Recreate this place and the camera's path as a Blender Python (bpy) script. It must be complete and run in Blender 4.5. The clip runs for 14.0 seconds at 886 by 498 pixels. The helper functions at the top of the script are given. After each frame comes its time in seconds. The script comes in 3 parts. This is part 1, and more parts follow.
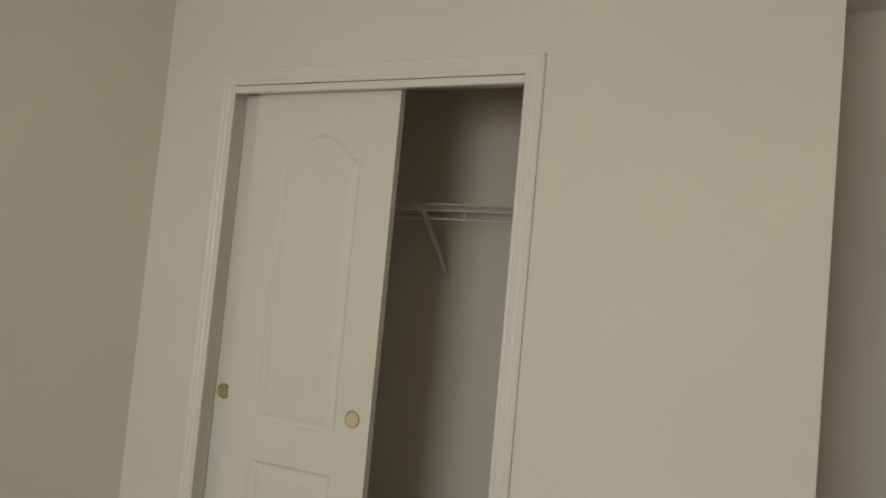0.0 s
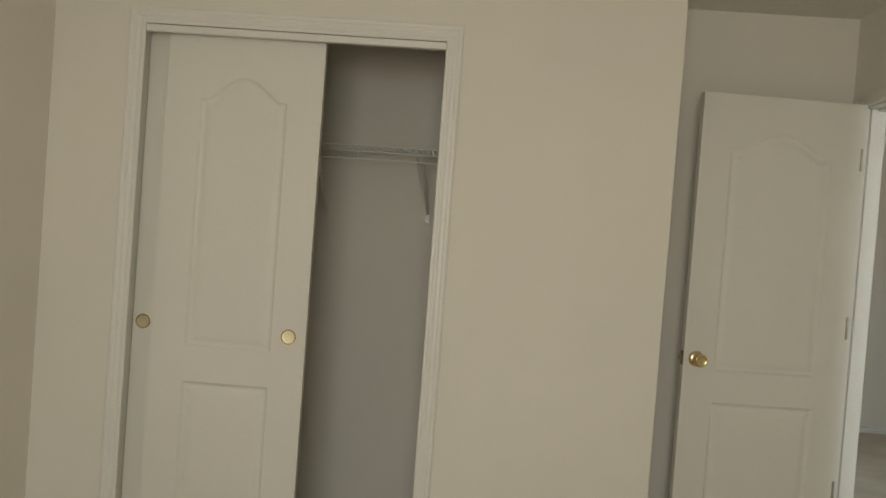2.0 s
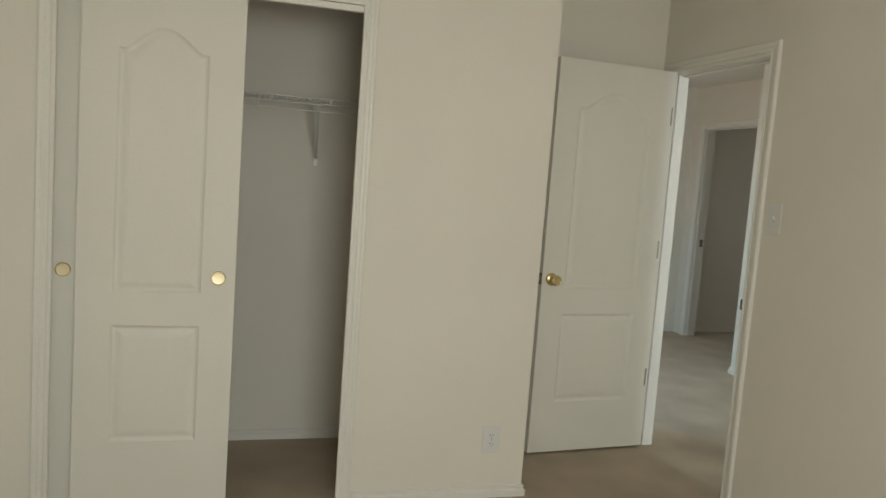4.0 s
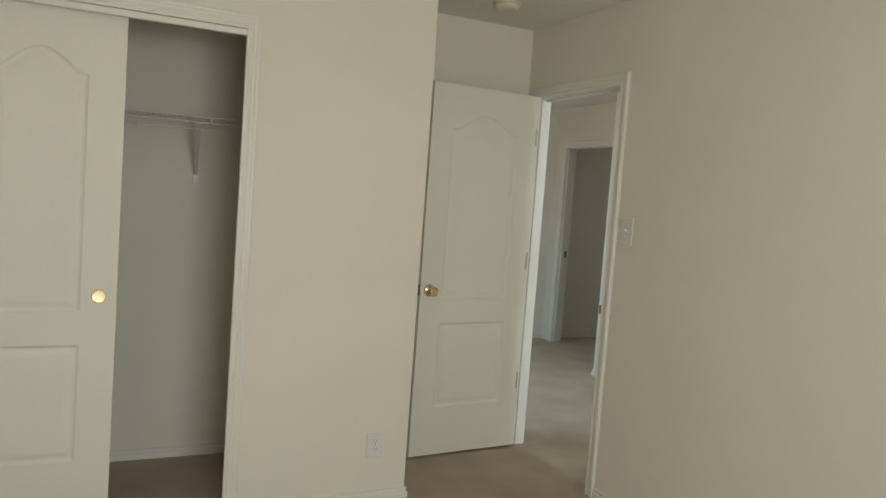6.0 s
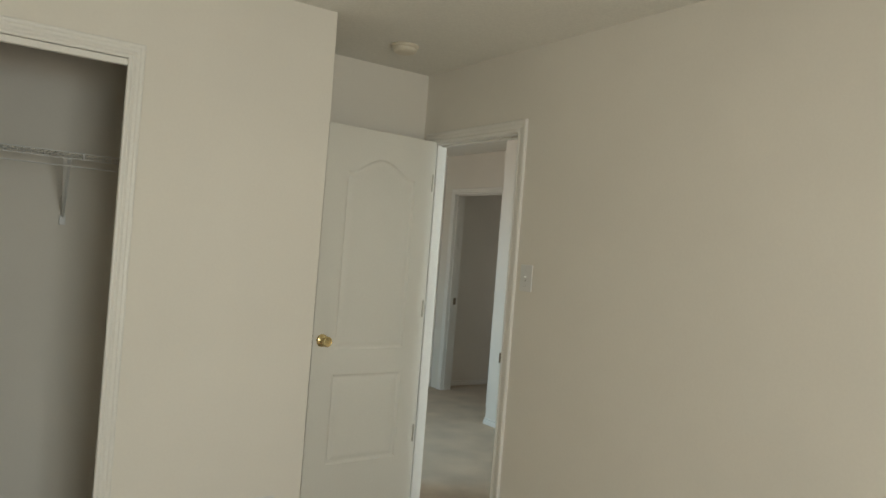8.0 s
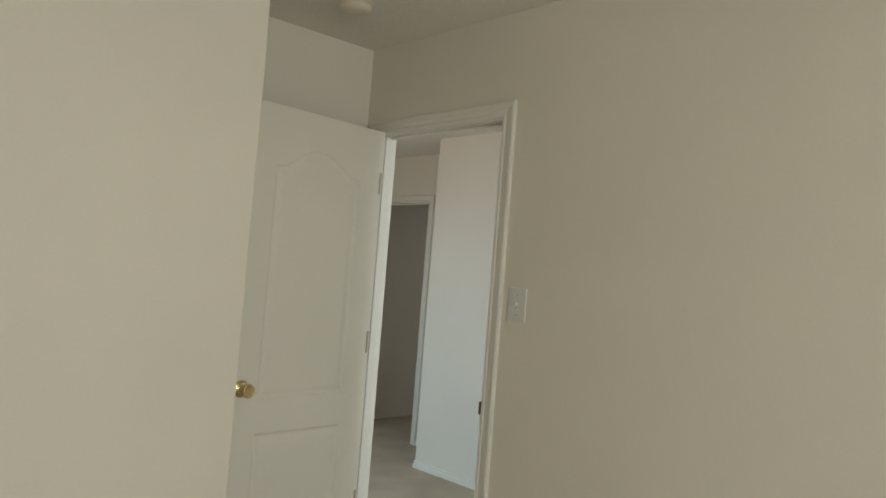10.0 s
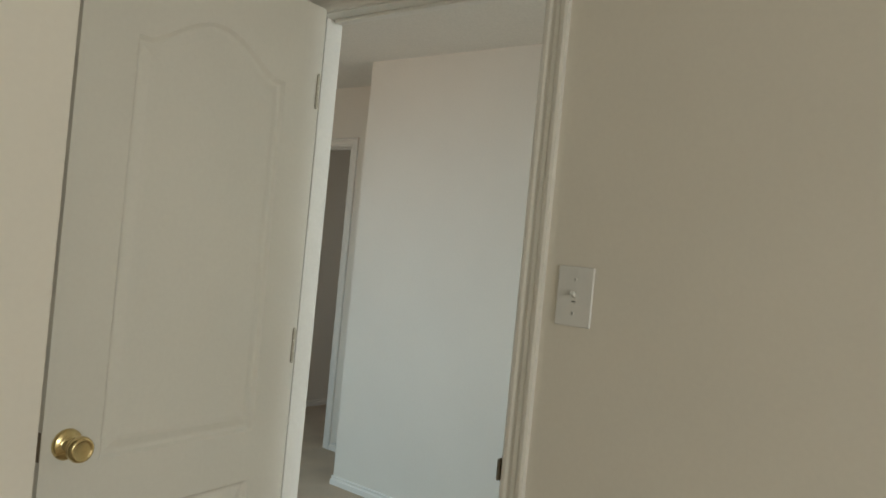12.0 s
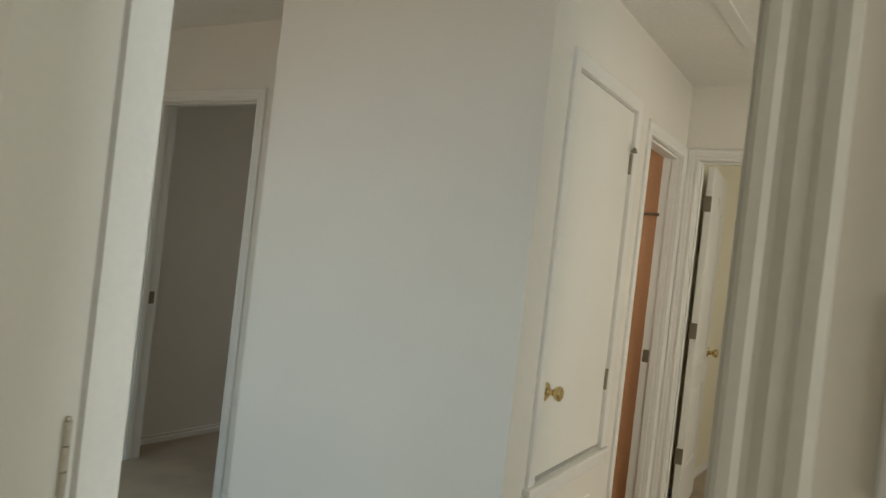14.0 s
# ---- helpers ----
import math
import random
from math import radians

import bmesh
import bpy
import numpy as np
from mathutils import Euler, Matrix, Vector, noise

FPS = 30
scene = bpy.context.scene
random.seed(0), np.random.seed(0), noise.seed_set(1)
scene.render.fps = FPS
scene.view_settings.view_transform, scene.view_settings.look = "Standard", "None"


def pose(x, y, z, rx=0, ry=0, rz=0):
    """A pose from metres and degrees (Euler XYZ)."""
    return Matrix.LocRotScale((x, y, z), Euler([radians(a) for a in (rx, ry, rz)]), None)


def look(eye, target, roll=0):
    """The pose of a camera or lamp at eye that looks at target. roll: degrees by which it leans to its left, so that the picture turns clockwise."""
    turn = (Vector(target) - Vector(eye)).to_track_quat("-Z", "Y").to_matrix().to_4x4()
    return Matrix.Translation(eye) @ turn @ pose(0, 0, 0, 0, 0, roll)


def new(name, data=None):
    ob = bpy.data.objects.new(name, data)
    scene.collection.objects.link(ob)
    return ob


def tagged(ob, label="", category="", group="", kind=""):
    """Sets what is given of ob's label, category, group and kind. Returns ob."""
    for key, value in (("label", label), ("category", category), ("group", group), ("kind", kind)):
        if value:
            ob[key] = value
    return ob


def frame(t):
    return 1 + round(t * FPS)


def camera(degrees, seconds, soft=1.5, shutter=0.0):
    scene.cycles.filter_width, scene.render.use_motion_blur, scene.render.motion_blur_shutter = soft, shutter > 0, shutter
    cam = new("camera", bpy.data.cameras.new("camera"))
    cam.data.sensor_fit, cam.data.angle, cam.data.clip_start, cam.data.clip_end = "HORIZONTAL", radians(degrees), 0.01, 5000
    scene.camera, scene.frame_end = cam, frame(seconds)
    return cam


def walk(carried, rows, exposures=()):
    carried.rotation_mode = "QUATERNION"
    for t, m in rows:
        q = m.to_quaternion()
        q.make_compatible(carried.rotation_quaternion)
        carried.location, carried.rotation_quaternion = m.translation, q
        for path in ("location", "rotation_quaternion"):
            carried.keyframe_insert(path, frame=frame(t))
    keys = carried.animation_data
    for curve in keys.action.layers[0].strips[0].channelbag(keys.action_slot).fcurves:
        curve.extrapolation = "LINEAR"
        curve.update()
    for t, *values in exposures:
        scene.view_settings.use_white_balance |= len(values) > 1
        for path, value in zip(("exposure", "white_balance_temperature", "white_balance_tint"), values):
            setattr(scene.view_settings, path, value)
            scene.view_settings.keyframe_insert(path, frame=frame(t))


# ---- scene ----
cam = camera(61.0, 14.0, soft=1.5, shutter=0.3)
PATH = [
    (0, (0.765, -2.115, 1.386), (-0.08, -0.306, 1.503), 5.3),
    (0.5, (0.648, -2.297, 1.437), (-0.015, -0.411, 1.485), 5.0),
    (1, (0.558, -2.451, 1.417), (0.051, -0.516, 1.436), 4.9),
    (1.5, (0.402, -2.612, 1.422), (0.085, -0.637, 1.393), 4.6),
    (2, (0.161, -2.733, 1.381), (0.074, -0.735, 1.337), 4.3),
    (2.5, (0.008, -2.848, 1.386), (0.084, -0.851, 1.291), 4.3),
    (3, (-0.213, -2.917, 1.429), (0.053, -0.941, 1.263), 4.5),
    (5.5, (-0.559, -3.203, 1.425), (0.229, -1.374, 1.239), 3.9),
    (6, (-0.57, -3.207, 1.44), (0.29, -1.407, 1.302), 4.2),
    (6.5, (-0.563, -3.233, 1.448), (0.353, -1.457, 1.359), 4.2),
    (7, (-0.58, -3.238, 1.453), (0.409, -1.5, 1.397), 4.3),
    (7.5, (-0.574, -3.166, 1.434), (0.487, -1.47, 1.409), 4.4),
    (8, (-0.572, -3.049, 1.428), (0.554, -1.397, 1.438), 4.5),
    (10.5, (-0.146, -1.886, 1.414), (1.257, -0.461, 1.474), 4.5),
    (11, (0.069, -1.62, 1.407), (1.505, -0.228, 1.438), 4.7),
    (11.5, (0.219, -1.344, 1.41), (1.718, -0.02, 1.422), 5.2),
    (12, (0.35, -1.094, 1.411), (1.917, 0.148, 1.412), 5.5),
    (12.5, (0.5, -0.963, 1.393), (2.074, 0.271, 1.421), 5.6),
    (13, (0.741, -0.742, 1.407), (2.334, 0.468, 1.407), 6.2),
    (13.5, (1.003, -0.466, 1.405), (2.652, 0.666, 1.394), 6.2),
    (14, (1.226, -0.304, 1.398), (2.917, 0.763, 1.397), 6.5),
]
walk(cam, [(t, look(eye, target, roll)) for t, eye, target, roll in PATH], exposures=((0, -0.14, 6490, 10), (1, -0.19, 6580, 10), (2.2, -0.25, 6760, 11), (3.2, -0.10, 6540, 10), (5.5, 0.0, 6380, 9), (8, -0.03, 6370, 9), (10.5, -0.09, 6430, 9), (12.5, -0.10, 6470, 10), (13.3, -0.13, 6470, 10), (14, -0.18, 6490, 9)))

FAR = -4.60                     # window wall behind the walk

# ---------------------------------------------------------------- light
world = bpy.data.worlds.new("sky")
scene.world = world
world.use_nodes = True
wn = world.node_tree.nodes
sky = wn.new("ShaderNodeTexSky")
sky.sky_type = "NISHITA"
sky.sun_disc = False
sky.sun_elevation = radians(42)
sky.sun_rotation = radians(200)
wn["Background"].inputs["Strength"].default_value = 0.08
world.node_tree.links.new(sky.outputs["Color"], wn["Background"].inputs["Color"])


def area_light(name, eye, target, wide, high, watts, colour, spread=180):
    """Rectangular lamp: daylight at a window's opening, or fill added without known source."""
    data = bpy.data.lights.new(name, "AREA")
    data.shape, data.size, data.size_y = "RECTANGLE", wide, high
    data.energy, data.color, data.spread = watts, colour, radians(spread)
    ob = new(name, data)
    ob.matrix_world = look(eye, target)
    return ob


# bedroom window behind the walk: sky from above, sunlit ground from below
area_light("bedroom_sky_light", (0.0, FAR + 0.03, 1.75), (-0.1, FAR + 3.2, 0.35), 1.25, 0.6, 13.5, (0.80, 0.97, 0.99), 130)
area_light("bedroom_ground_light", (0.0, FAR + 0.03, 1.25), (0.1, FAR + 3, 2.6), 1.25, 0.75, 30.0, (1.0, 0.915, 0.785), 180)
# unseen windows assumed west and south of the landing for the hall's daylight
area_light("west_sky_light", (0.35, 2.2, 1.9), (3.4, 1.4, -0.9), 1.5, 0.8, 14, (0.58, 0.84, 1.0), 100)
area_light("west_ground_light", (0.35, 2.2, 1.2), (3.4, 1.6, 3.6), 1.5, 0.6, 8.0, (1.0, 0.80, 0.66), 120)
area_light("landing_light", (2.08, -1.96, 1.4), (2.25, 0.9, 1.0), 0.36, 1.5, 16.0, (0.84, 0.96, 1.0), 170)
# fill lamp added south of the hall so that the linen wall brightens
area_light("south_fill", (3.95, -1.9, 1.5), (4.7, 0.9, 1.4), 1.4, 1.4, 33, (1.0, 0.96, 0.86), 170)
# fill lamp added to brighten the orange wall; no window stands behind it
area_light("bath_fill", (5.0, 1.72, 1.75), (5.45, 0.9, 1.4), 0.5, 0.7, 2.2, (1.0, 0.92, 0.8), 170)
# fill lamp added to brighten the end room's open door and yellow wall
area_light("end_room_fill", (7.4, -1.6, 1.7), (6.4, 0.6, 1.2), 0.9, 1.0, 12, (1.0, 0.96, 0.86), 170)
# fill lamp added to lift the dark far doorway; its window opening is invented
area_light("far_room_fill", (6.27, 2.5, 1.5), (4.4, 3.0, 1.0), 0.9, 1.1, 2.1, (1.0, 0.92, 0.83), 170)


# ---------------------------------------------------------------- materials
def material(name, colour, rough=0.6, metal=0.0, big=0.06, big_scale=1.5, fine=0.04, fine_scale=90.0, bump=0.15,
             bump_scale=140.0, depth=0.002):
    """Principled surface with a wide and a fine variation of tone and fine relief, at world size."""
    m = bpy.data.materials.new(name)
    m.use_nodes = True
    n, l = m.node_tree.nodes, m.node_tree.links
    b = n["Principled BSDF"]
    b.inputs["Metallic"].default_value = metal
    co = n.new("ShaderNodeTexCoord")

    def tex(scale, detail):
        t = n.new("ShaderNodeTexNoise")
        t.inputs["Scale"].default_value, t.inputs["Detail"].default_value = scale, detail
        l.new(co.outputs["Object"], t.inputs["Vector"])
        return t.outputs["Fac"]

    def spread_of(fac, amount):
        r = n.new("ShaderNodeMapRange")
        r.inputs["From Min"].default_value, r.inputs["From Max"].default_value = 0.3, 0.7
        r.inputs["To Min"].default_value, r.inputs["To Max"].default_value = 1 - amount, 1 + amount
        l.new(fac, r.inputs["Value"])
        return r.outputs["Result"]

    tone = n.new("ShaderNodeMath")
    tone.operation = "MULTIPLY"
    l.new(spread_of(tex(big_scale, 4), big), tone.inputs[0])
    l.new(spread_of(tex(fine_scale, 3), fine), tone.inputs[1])
    mul = n.new("ShaderNodeVectorMath")
    mul.operation = "SCALE"
    mul.inputs[0].default_value = colour
    l.new(tone.outputs[0], mul.inputs["Scale"])
    l.new(mul.outputs["Vector"], b.inputs["Base Color"])
    rr = n.new("ShaderNodeMapRange")
    rr.inputs["To Min"].default_value, rr.inputs["To Max"].default_value = max(0.03, rough - 0.08), min(1, rough + 0.08)
    l.new(tex(big_scale * 4, 3), rr.inputs["Value"])
    l.new(rr.outputs["Result"], b.inputs["Roughness"])
    if bump:
        bp = n.new("ShaderNodeBump")
        bp.inputs["Strength"].default_value, bp.inputs["Distance"].default_value = bump, depth
        l.new(tex(bump_scale, 3), bp.inputs["Height"])
        l.new(bp.outputs["Normal"], b.inputs["Normal"])
    return m


PAINT = material("wall_paint", (0.79, 0.753, 0.677), 0.7, big=0.03, fine=0.010, bump=0.07, bump_scale=75, depth=0.0015)
CEIL = material("ceiling_paint", (0.80, 0.78, 0.72), 0.8, big=0.03, bump=0.2, bump_scale=60, depth=0.002)
TRIM = material("trim_paint", (0.80, 0.780, 0.728), 0.42, big=0.03, fine=0.02, bump=0.08, bump_scale=60)
DOOR = material("door_paint", (0.79, 0.768, 0.700), 0.55, big=0.03, fine=0.012, bump=0.12, bump_scale=45, depth=0.0008)
CARPET = material("carpet", (0.57, 0.468, 0.352), 0.95, big=0.13, big_scale=3.4, fine=0.22, fine_scale=260, bump=1.0, bump_scale=330, depth=0.008)
BRASS = material("polished_brass", (0.72, 0.58, 0.30), 0.27, 1.0, big=0.05, fine=0.05, bump=0.03)
# brass with the window's reflection put into a paler colour, for the pull dishes
LIT_BRASS = material("lit_brass", (0.86, 0.77, 0.54), 0.38, 1.0, big=0.04, fine=0.04, bump=0.03)
STEEL = material("tarnished_steel", (0.30, 0.26, 0.20), 0.4, 1.0, bump=0.05)
HINGE_METAL = material("satin_nickel_hinge", (0.52, 0.49, 0.42), 0.36, 0.7, bump=0.05)
WIRE = material("white_wire", (0.72, 0.71, 0.68), 0.35, bump=0.03)
PLASTIC = material("white_plastic", (0.74, 0.74, 0.72), 0.3, big=0.02, fine=0.01, bump=0.03)
IVORY = material("ivory_plastic", (0.72, 0.66, 0.54), 0.4, big=0.03, bump=0.03)
FILTER = material("grey_filter", (0.34, 0.33, 0.31), 0.9, big=0.1, bump=0.2)
DARK = material("dark_slot", (0.03, 0.028, 0.025), 0.6, bump=0.05)
CREAM = material("cream_paint", (0.80, 0.74, 0.56), 0.7, big=0.025, fine=0.02, bump=0.14, bump_scale=75, depth=0.0015)
ORANGE = material("orange_paint", (0.64, 0.35, 0.185), 0.6, big=0.05, fine=0.03, bump=0.25, bump_scale=75, depth=0.0015)


# ---------------------------------------------------------------- mesh helpers
def box(bm, x0, x1, y0, y1, z0, z1):
    v = [bm.verts.new((x, y, z)) for x in (x0, x1) for y in (y0, y1) for z in (z0, z1)]
    for f in ((0, 1, 3, 2), (4, 6, 7, 5), (0, 4, 5, 1), (2, 3, 7, 6), (0, 2, 6, 4), (1, 5, 7, 3)):
        bm.faces.new([v[i] for i in f])
    return bm


def boxes(*rows):
    bm = bmesh.new()
    for r in rows:
        box(bm, *r)
    return bm


def rounded(x0, x1, y0, y1, z0, z1, r=0.003, seg=2):
    bm = boxes((x0, x1, y0, y1, z0, z1))
    bmesh.ops.bevel(bm, geom=bm.edges[:], offset=r, segments=seg, profile=0.5, affect="EDGES")
    return bm


def lathe(profile, seg=28, capped=True):
    """Profile of (radius, height) turned about y, towards +y."""
    bm = bmesh.new()
    rings = []
    for r, h in profile:
        rings.append([bm.verts.new((max(r, 1e-5) * math.cos(2 * math.pi * i / seg), h, max(r, 1e-5) * math.sin(2 * math.pi * i / seg))) for i in range(seg)])
    for a, b in zip(rings, rings[1:]):
        for i in range(seg):
            bm.faces.new((a[i], a[(i + 1) % seg], b[(i + 1) % seg], b[i]))
    if capped:
        bm.faces.new(rings[-1])
    return bm


def rod(bm, a, b, r, seg=6):
    a, b = Vector(a), Vector(b)
    q = (b - a).to_track_quat("Z", "Y").to_matrix()
    ends = [[bm.verts.new(p + q @ Vector((r * math.cos(2 * math.pi * i / seg), r * math.sin(2 * math.pi * i / seg), 0))) for i in range(seg)] for p in (a, b)]
    for i in range(seg):
        bm.faces.new((ends[0][i], ends[0][(i + 1) % seg], ends[1][(i + 1) % seg], ends[1][i]))
    bm.faces.new(ends[0][::-1])
    bm.faces.new(ends[1])
    return bm


def mesh_object(name, bm, mat, smooth=False):
    bmesh.ops.recalc_face_normals(bm, faces=bm.faces[:])
    data = bpy.data.meshes.new(name)
    bm.to_mesh(data)
    bm.free()
    data.materials.append(mat)
    for p in data.polygons:
        p.use_smooth = smooth
    return new(name, data)


def part(name, bm, mat, parent, label="", smooth=False):
    ob = mesh_object(name, bm, mat, smooth)
    ob.parent = parent
    return tagged(ob, label)


def thing(name, m, label, category, group="", kind=""):
    ob = new(name)
    ob.matrix_world = m
    ob.empty_display_size = 0.1
    return tagged(ob, label, category, group, kind)


def sheet(axis, n0, n1, a0, a1, openings=(), z1=None):
    """One connected wall along x or y, n0..n1 thick, with openings (a, b, foot, head) through it."""
    top = H if z1 is None else z1
    us = sorted({a0, a1, *(v for o in openings for v in o[:2])})
    zs = sorted({0.0, top, *(v for o in openings for v in o[2:])})
    bm, made = bmesh.new(), {}

    def solid(i, k):
        if not (0 <= i < len(us) - 1 and 0 <= k < len(zs) - 1):
            return False
        u, z = (us[i] + us[i + 1]) / 2, (zs[k] + zs[k + 1]) / 2
        return not any(o[0] < u < o[1] and o[2] < z < o[3] for o in openings)

    def v(i, n, k):
        if (i, n, k) not in made:
            made[i, n, k] = bm.verts.new((us[i], n, zs[k]) if axis == "x" else (n, us[i], zs[k]))
        return made[i, n, k]

    for i in range(len(us) - 1):
        for k in range(len(zs) - 1):
            if not solid(i, k):
                continue
            for n in (n0, n1):
                bm.faces.new((v(i, n, k), v(i + 1, n, k), v(i + 1, n, k + 1), v(i, n, k + 1)))
            if not solid(i - 1, k):
                bm.faces.new((v(i, n0, k), v(i, n1, k), v(i, n1, k + 1), v(i, n0, k + 1)))
            if not solid(i + 1, k):
                bm.faces.new((v(i + 1, n0, k), v(i + 1, n1, k), v(i + 1, n1, k + 1), v(i + 1, n0, k + 1)))
            if not solid(i, k - 1):
                bm.faces.new((v(i, n0, k), v(i + 1, n0, k), v(i + 1, n1, k), v(i, n1, k)))
            if not solid(i, k + 1):
                bm.faces.new((v(i, n0, k + 1), v(i + 1, n0, k + 1), v(i + 1, n1, k + 1), v(i, n1, k + 1)))
    return bm


def eased(bm, places, r=0.006):
    """Rounds the upright edges that stand at the given places in plan."""
    edges = [e for e in bm.edges if abs(e.verts[0].co.z - e.verts[1].co.z) > 0.01 and all(any((v.co.xy - Vector(p)).length < 1e-4 for p in places) for v in e.verts)]
    bmesh.ops.bevel(bm, geom=edges, offset=r, segments=4, profile=0.5, affect="EDGES")
    return bm


def structure(name, bm, mat, label, category):
    return tagged(mesh_object(name, bm, mat), label, category, kind="structure")


def plan_pose(origin, along, out):
    """Pose whose x runs along a wall, y out of it and z up."""
    m = Matrix.Identity(4)
    for i, v in enumerate((Vector(along), Vector(out), Vector((0, 0, 1)))):
        for k in range(3):
            m[k][i] = v[k]
    m.translation = Vector(origin)
    return m


CASING = ((0, 0), (0, 0.009), (0.004, 0.0115), (0.012, 0.0115), (0.017, 0.0085), (0.022, 0.0085), (0.030, 0.0125), (0.040, 0.0125), (0.045, 0.0155),
          (0.054, 0.0165), (0.060, 0.013), (0.060, 0))
FLAT_CASING = ((0, 0), (0, 0.012), (0.004, 0.015), (0.054, 0.015), (0.058, 0.012), (0.058, 0))


def casing(parent, u0, u1, top, profile=CASING, foot=0.0):
    """Mitred mouldings round an opening, in the parent's plane: two sides and a head."""
    def sweep(name, place):
        bm = bmesh.new()
        ends = [[bm.verts.new(place(o, d, e)) for o, d in profile] for e in (0, 1)]
        for i in range(len(profile) - 1):
            bm.faces.new((ends[0][i], ends[0][i + 1], ends[1][i + 1], ends[1][i]))
        for e in ends:
            bm.faces.new(e)
        part(name, bm, TRIM, parent)
    sweep("casing_side", lambda o, d, e: (u0 - o, d, top + o if e else foot))
    sweep("casing_side", lambda o, d, e: (u1 + o, d, top + o if e else foot))
    sweep("casing_head", lambda o, d, e: (u1 + o if e else u0 - o, d, top + o))


def baseboard(name, m, length, a=0.0, b=0.0):
    """Low skirting along a wall; a and b: how far it runs on past its ends at the outer face, for mitres."""
    prof = ((0, 0), (0.013, 0), (0.013, 0.028), (0.011, 0.031), (0.006, 0.033), (0.006, 0.041), (0.009, 0.044), (0.009, 0.048), (0.006, 0.051), (0, 0.052))
    bm = bmesh.new()
    ends = [[bm.verts.new((-a * d / 0.013 if not e else length + b * d / 0.013, d, h)) for d, h in prof] for e in (0, 1)]
    for i in range(len(prof)):
        k = (i + 1) % len(prof)
        bm.faces.new((ends[0][i], ends[0][k], ends[1][k], ends[1][i]))
    for e in ends:
        bm.faces.new(e)
    ob = structure(name, bm, TRIM, "low white painted wooden baseboard along the wall", "baseboard")
    ob.matrix_world = m
    return ob


def jambs(parent, u0, u1, top, deep, stop=True, stop_at=0.045, both=True, rebate=0.0):
    """Boards that line an opening, behind the parent's plane, with a door stop."""
    t = 0.018
    part("jamb_side", boxes((u0 - t, u0, -deep, 0, 0, top + t)), TRIM, parent)
    if rebate:                  # hinge side cut back so that a dark gap line shows beside the leaf
        far_side = boxes((u1, u1 + t, -deep, -rebate, 0, top + t), (u1 + 0.013, u1 + t, -rebate, 0, 0, top + t))
    else:
        far_side = boxes((u1, u1 + t, -deep, 0, 0, top + t))
    part("jamb_side", far_side, TRIM, parent)
    part("jamb_head", boxes((u0, u1, -deep, 0, top, top + t)), TRIM, parent)
    if stop:
        y1, y0 = -stop_at, -stop_at - 0.032
        part("door_stop", rounded(u0, u0 + 0.010, y0, y1, 0, top, 0.002, 1), TRIM, parent)
        if both:
            part("door_stop", rounded(u1 - 0.010, u1, y0, y1, 0, top, 0.002, 1), TRIM, parent)
        part("door_stop", rounded(u0 + 0.010, u1 - 0.010, y0, y1, top - 0.010, top, 0.002, 1), TRIM, parent)


def arch_outline(x0, x1, z0, shoulder, crown, d=0.0):
    """Panel outline with a low eyebrow arch on flat shoulders, drawn inwards by d."""
    x0, x1, z0, shoulder, crown = x0 + d, x1 - d, z0 + d, shoulder - d, crown - d
    pts = [(x0, z0), (x1, z0)]
    if crown - shoulder < 1e-6:
        return pts + [(x1, shoulder), (x0, shoulder)]
    n = 26
    for i in range(n + 1):
        c = abs(2 * i / n - 1)
        lift = math.cos(math.pi / 2 * min(1, c / 0.86)) ** 1.25
        pts.append((x1 + (x0 - x1) * i / n, shoulder + (crown - shoulder) * lift))
    return pts


def leaf_mesh(w, h, thick, panels):
    """A moulded door leaf, x 0..w, y -thick..0, z 0..h, with sunk and raised panels on both faces."""
    bm = bmesh.new()
    rims = {}
    for face, sign in ((0.0, -1), (-thick, 1)):
        edges = []
        rim = [bm.verts.new((x, face, z)) for x, z in ((0, 0), (w, 0), (w, h), (0, h))]
        rims[face] = rim
        edges += [bm.edges.new((rim[i], rim[(i + 1) % 4])) for i in range(4)]
        loops = []
        for spec in panels:
            rings = []
            for d, sink in ((0, 0), (0.009, 0.0080), (0.014, 0.0092), (0.019, 0.0088), (0.036, 0.0036), (0.048, 0.0022)):
                rings.append([bm.verts.new((p[0], face + sign * sink, p[1])) for p in arch_outline(*spec, d)])
            edges += [bm.edges.new((rings[0][i], rings[0][(i + 1) % len(rings[0])])) for i in range(len(rings[0]))]
            loops.append(rings)
        bmesh.ops.triangle_fill(bm, use_beauty=True, use_dissolve=False, edges=edges)
        for rings in loops:
            k = len(rings[0])
            for a, b in zip(rings, rings[1:]):
                for i in range(k):
                    bm.faces.new((a[i], a[(i + 1) % k], b[(i + 1) % k], b[i]))
            bm.faces.new(rings[-1])
    a, b = rims[0.0], rims[-thick]
    for i in range(4):
        bm.faces.new((a[i], a[(i + 1) % 4], b[(i + 1) % 4], b[i]))
    return bm


def moulded_panels(w, h):
    m = 0.130
    return ((m, w - m, 0.870, 1.800, 1.885), (m, w - m, 0.268, 0.738, 0.738))


KNOB = ((0.0, 0.0), (0.033, 0.0), (0.033, 0.004), (0.029, 0.008), (0.020, 0.010), (0.013, 0.013), (0.0115, 0.026), (0.013, 0.032), (0.021, 0.037),
        (0.0265, 0.044), (0.0275, 0.052), (0.0255, 0.059), (0.0215, 0.062), (0.0195, 0.0605), (0.014, 0.0595))


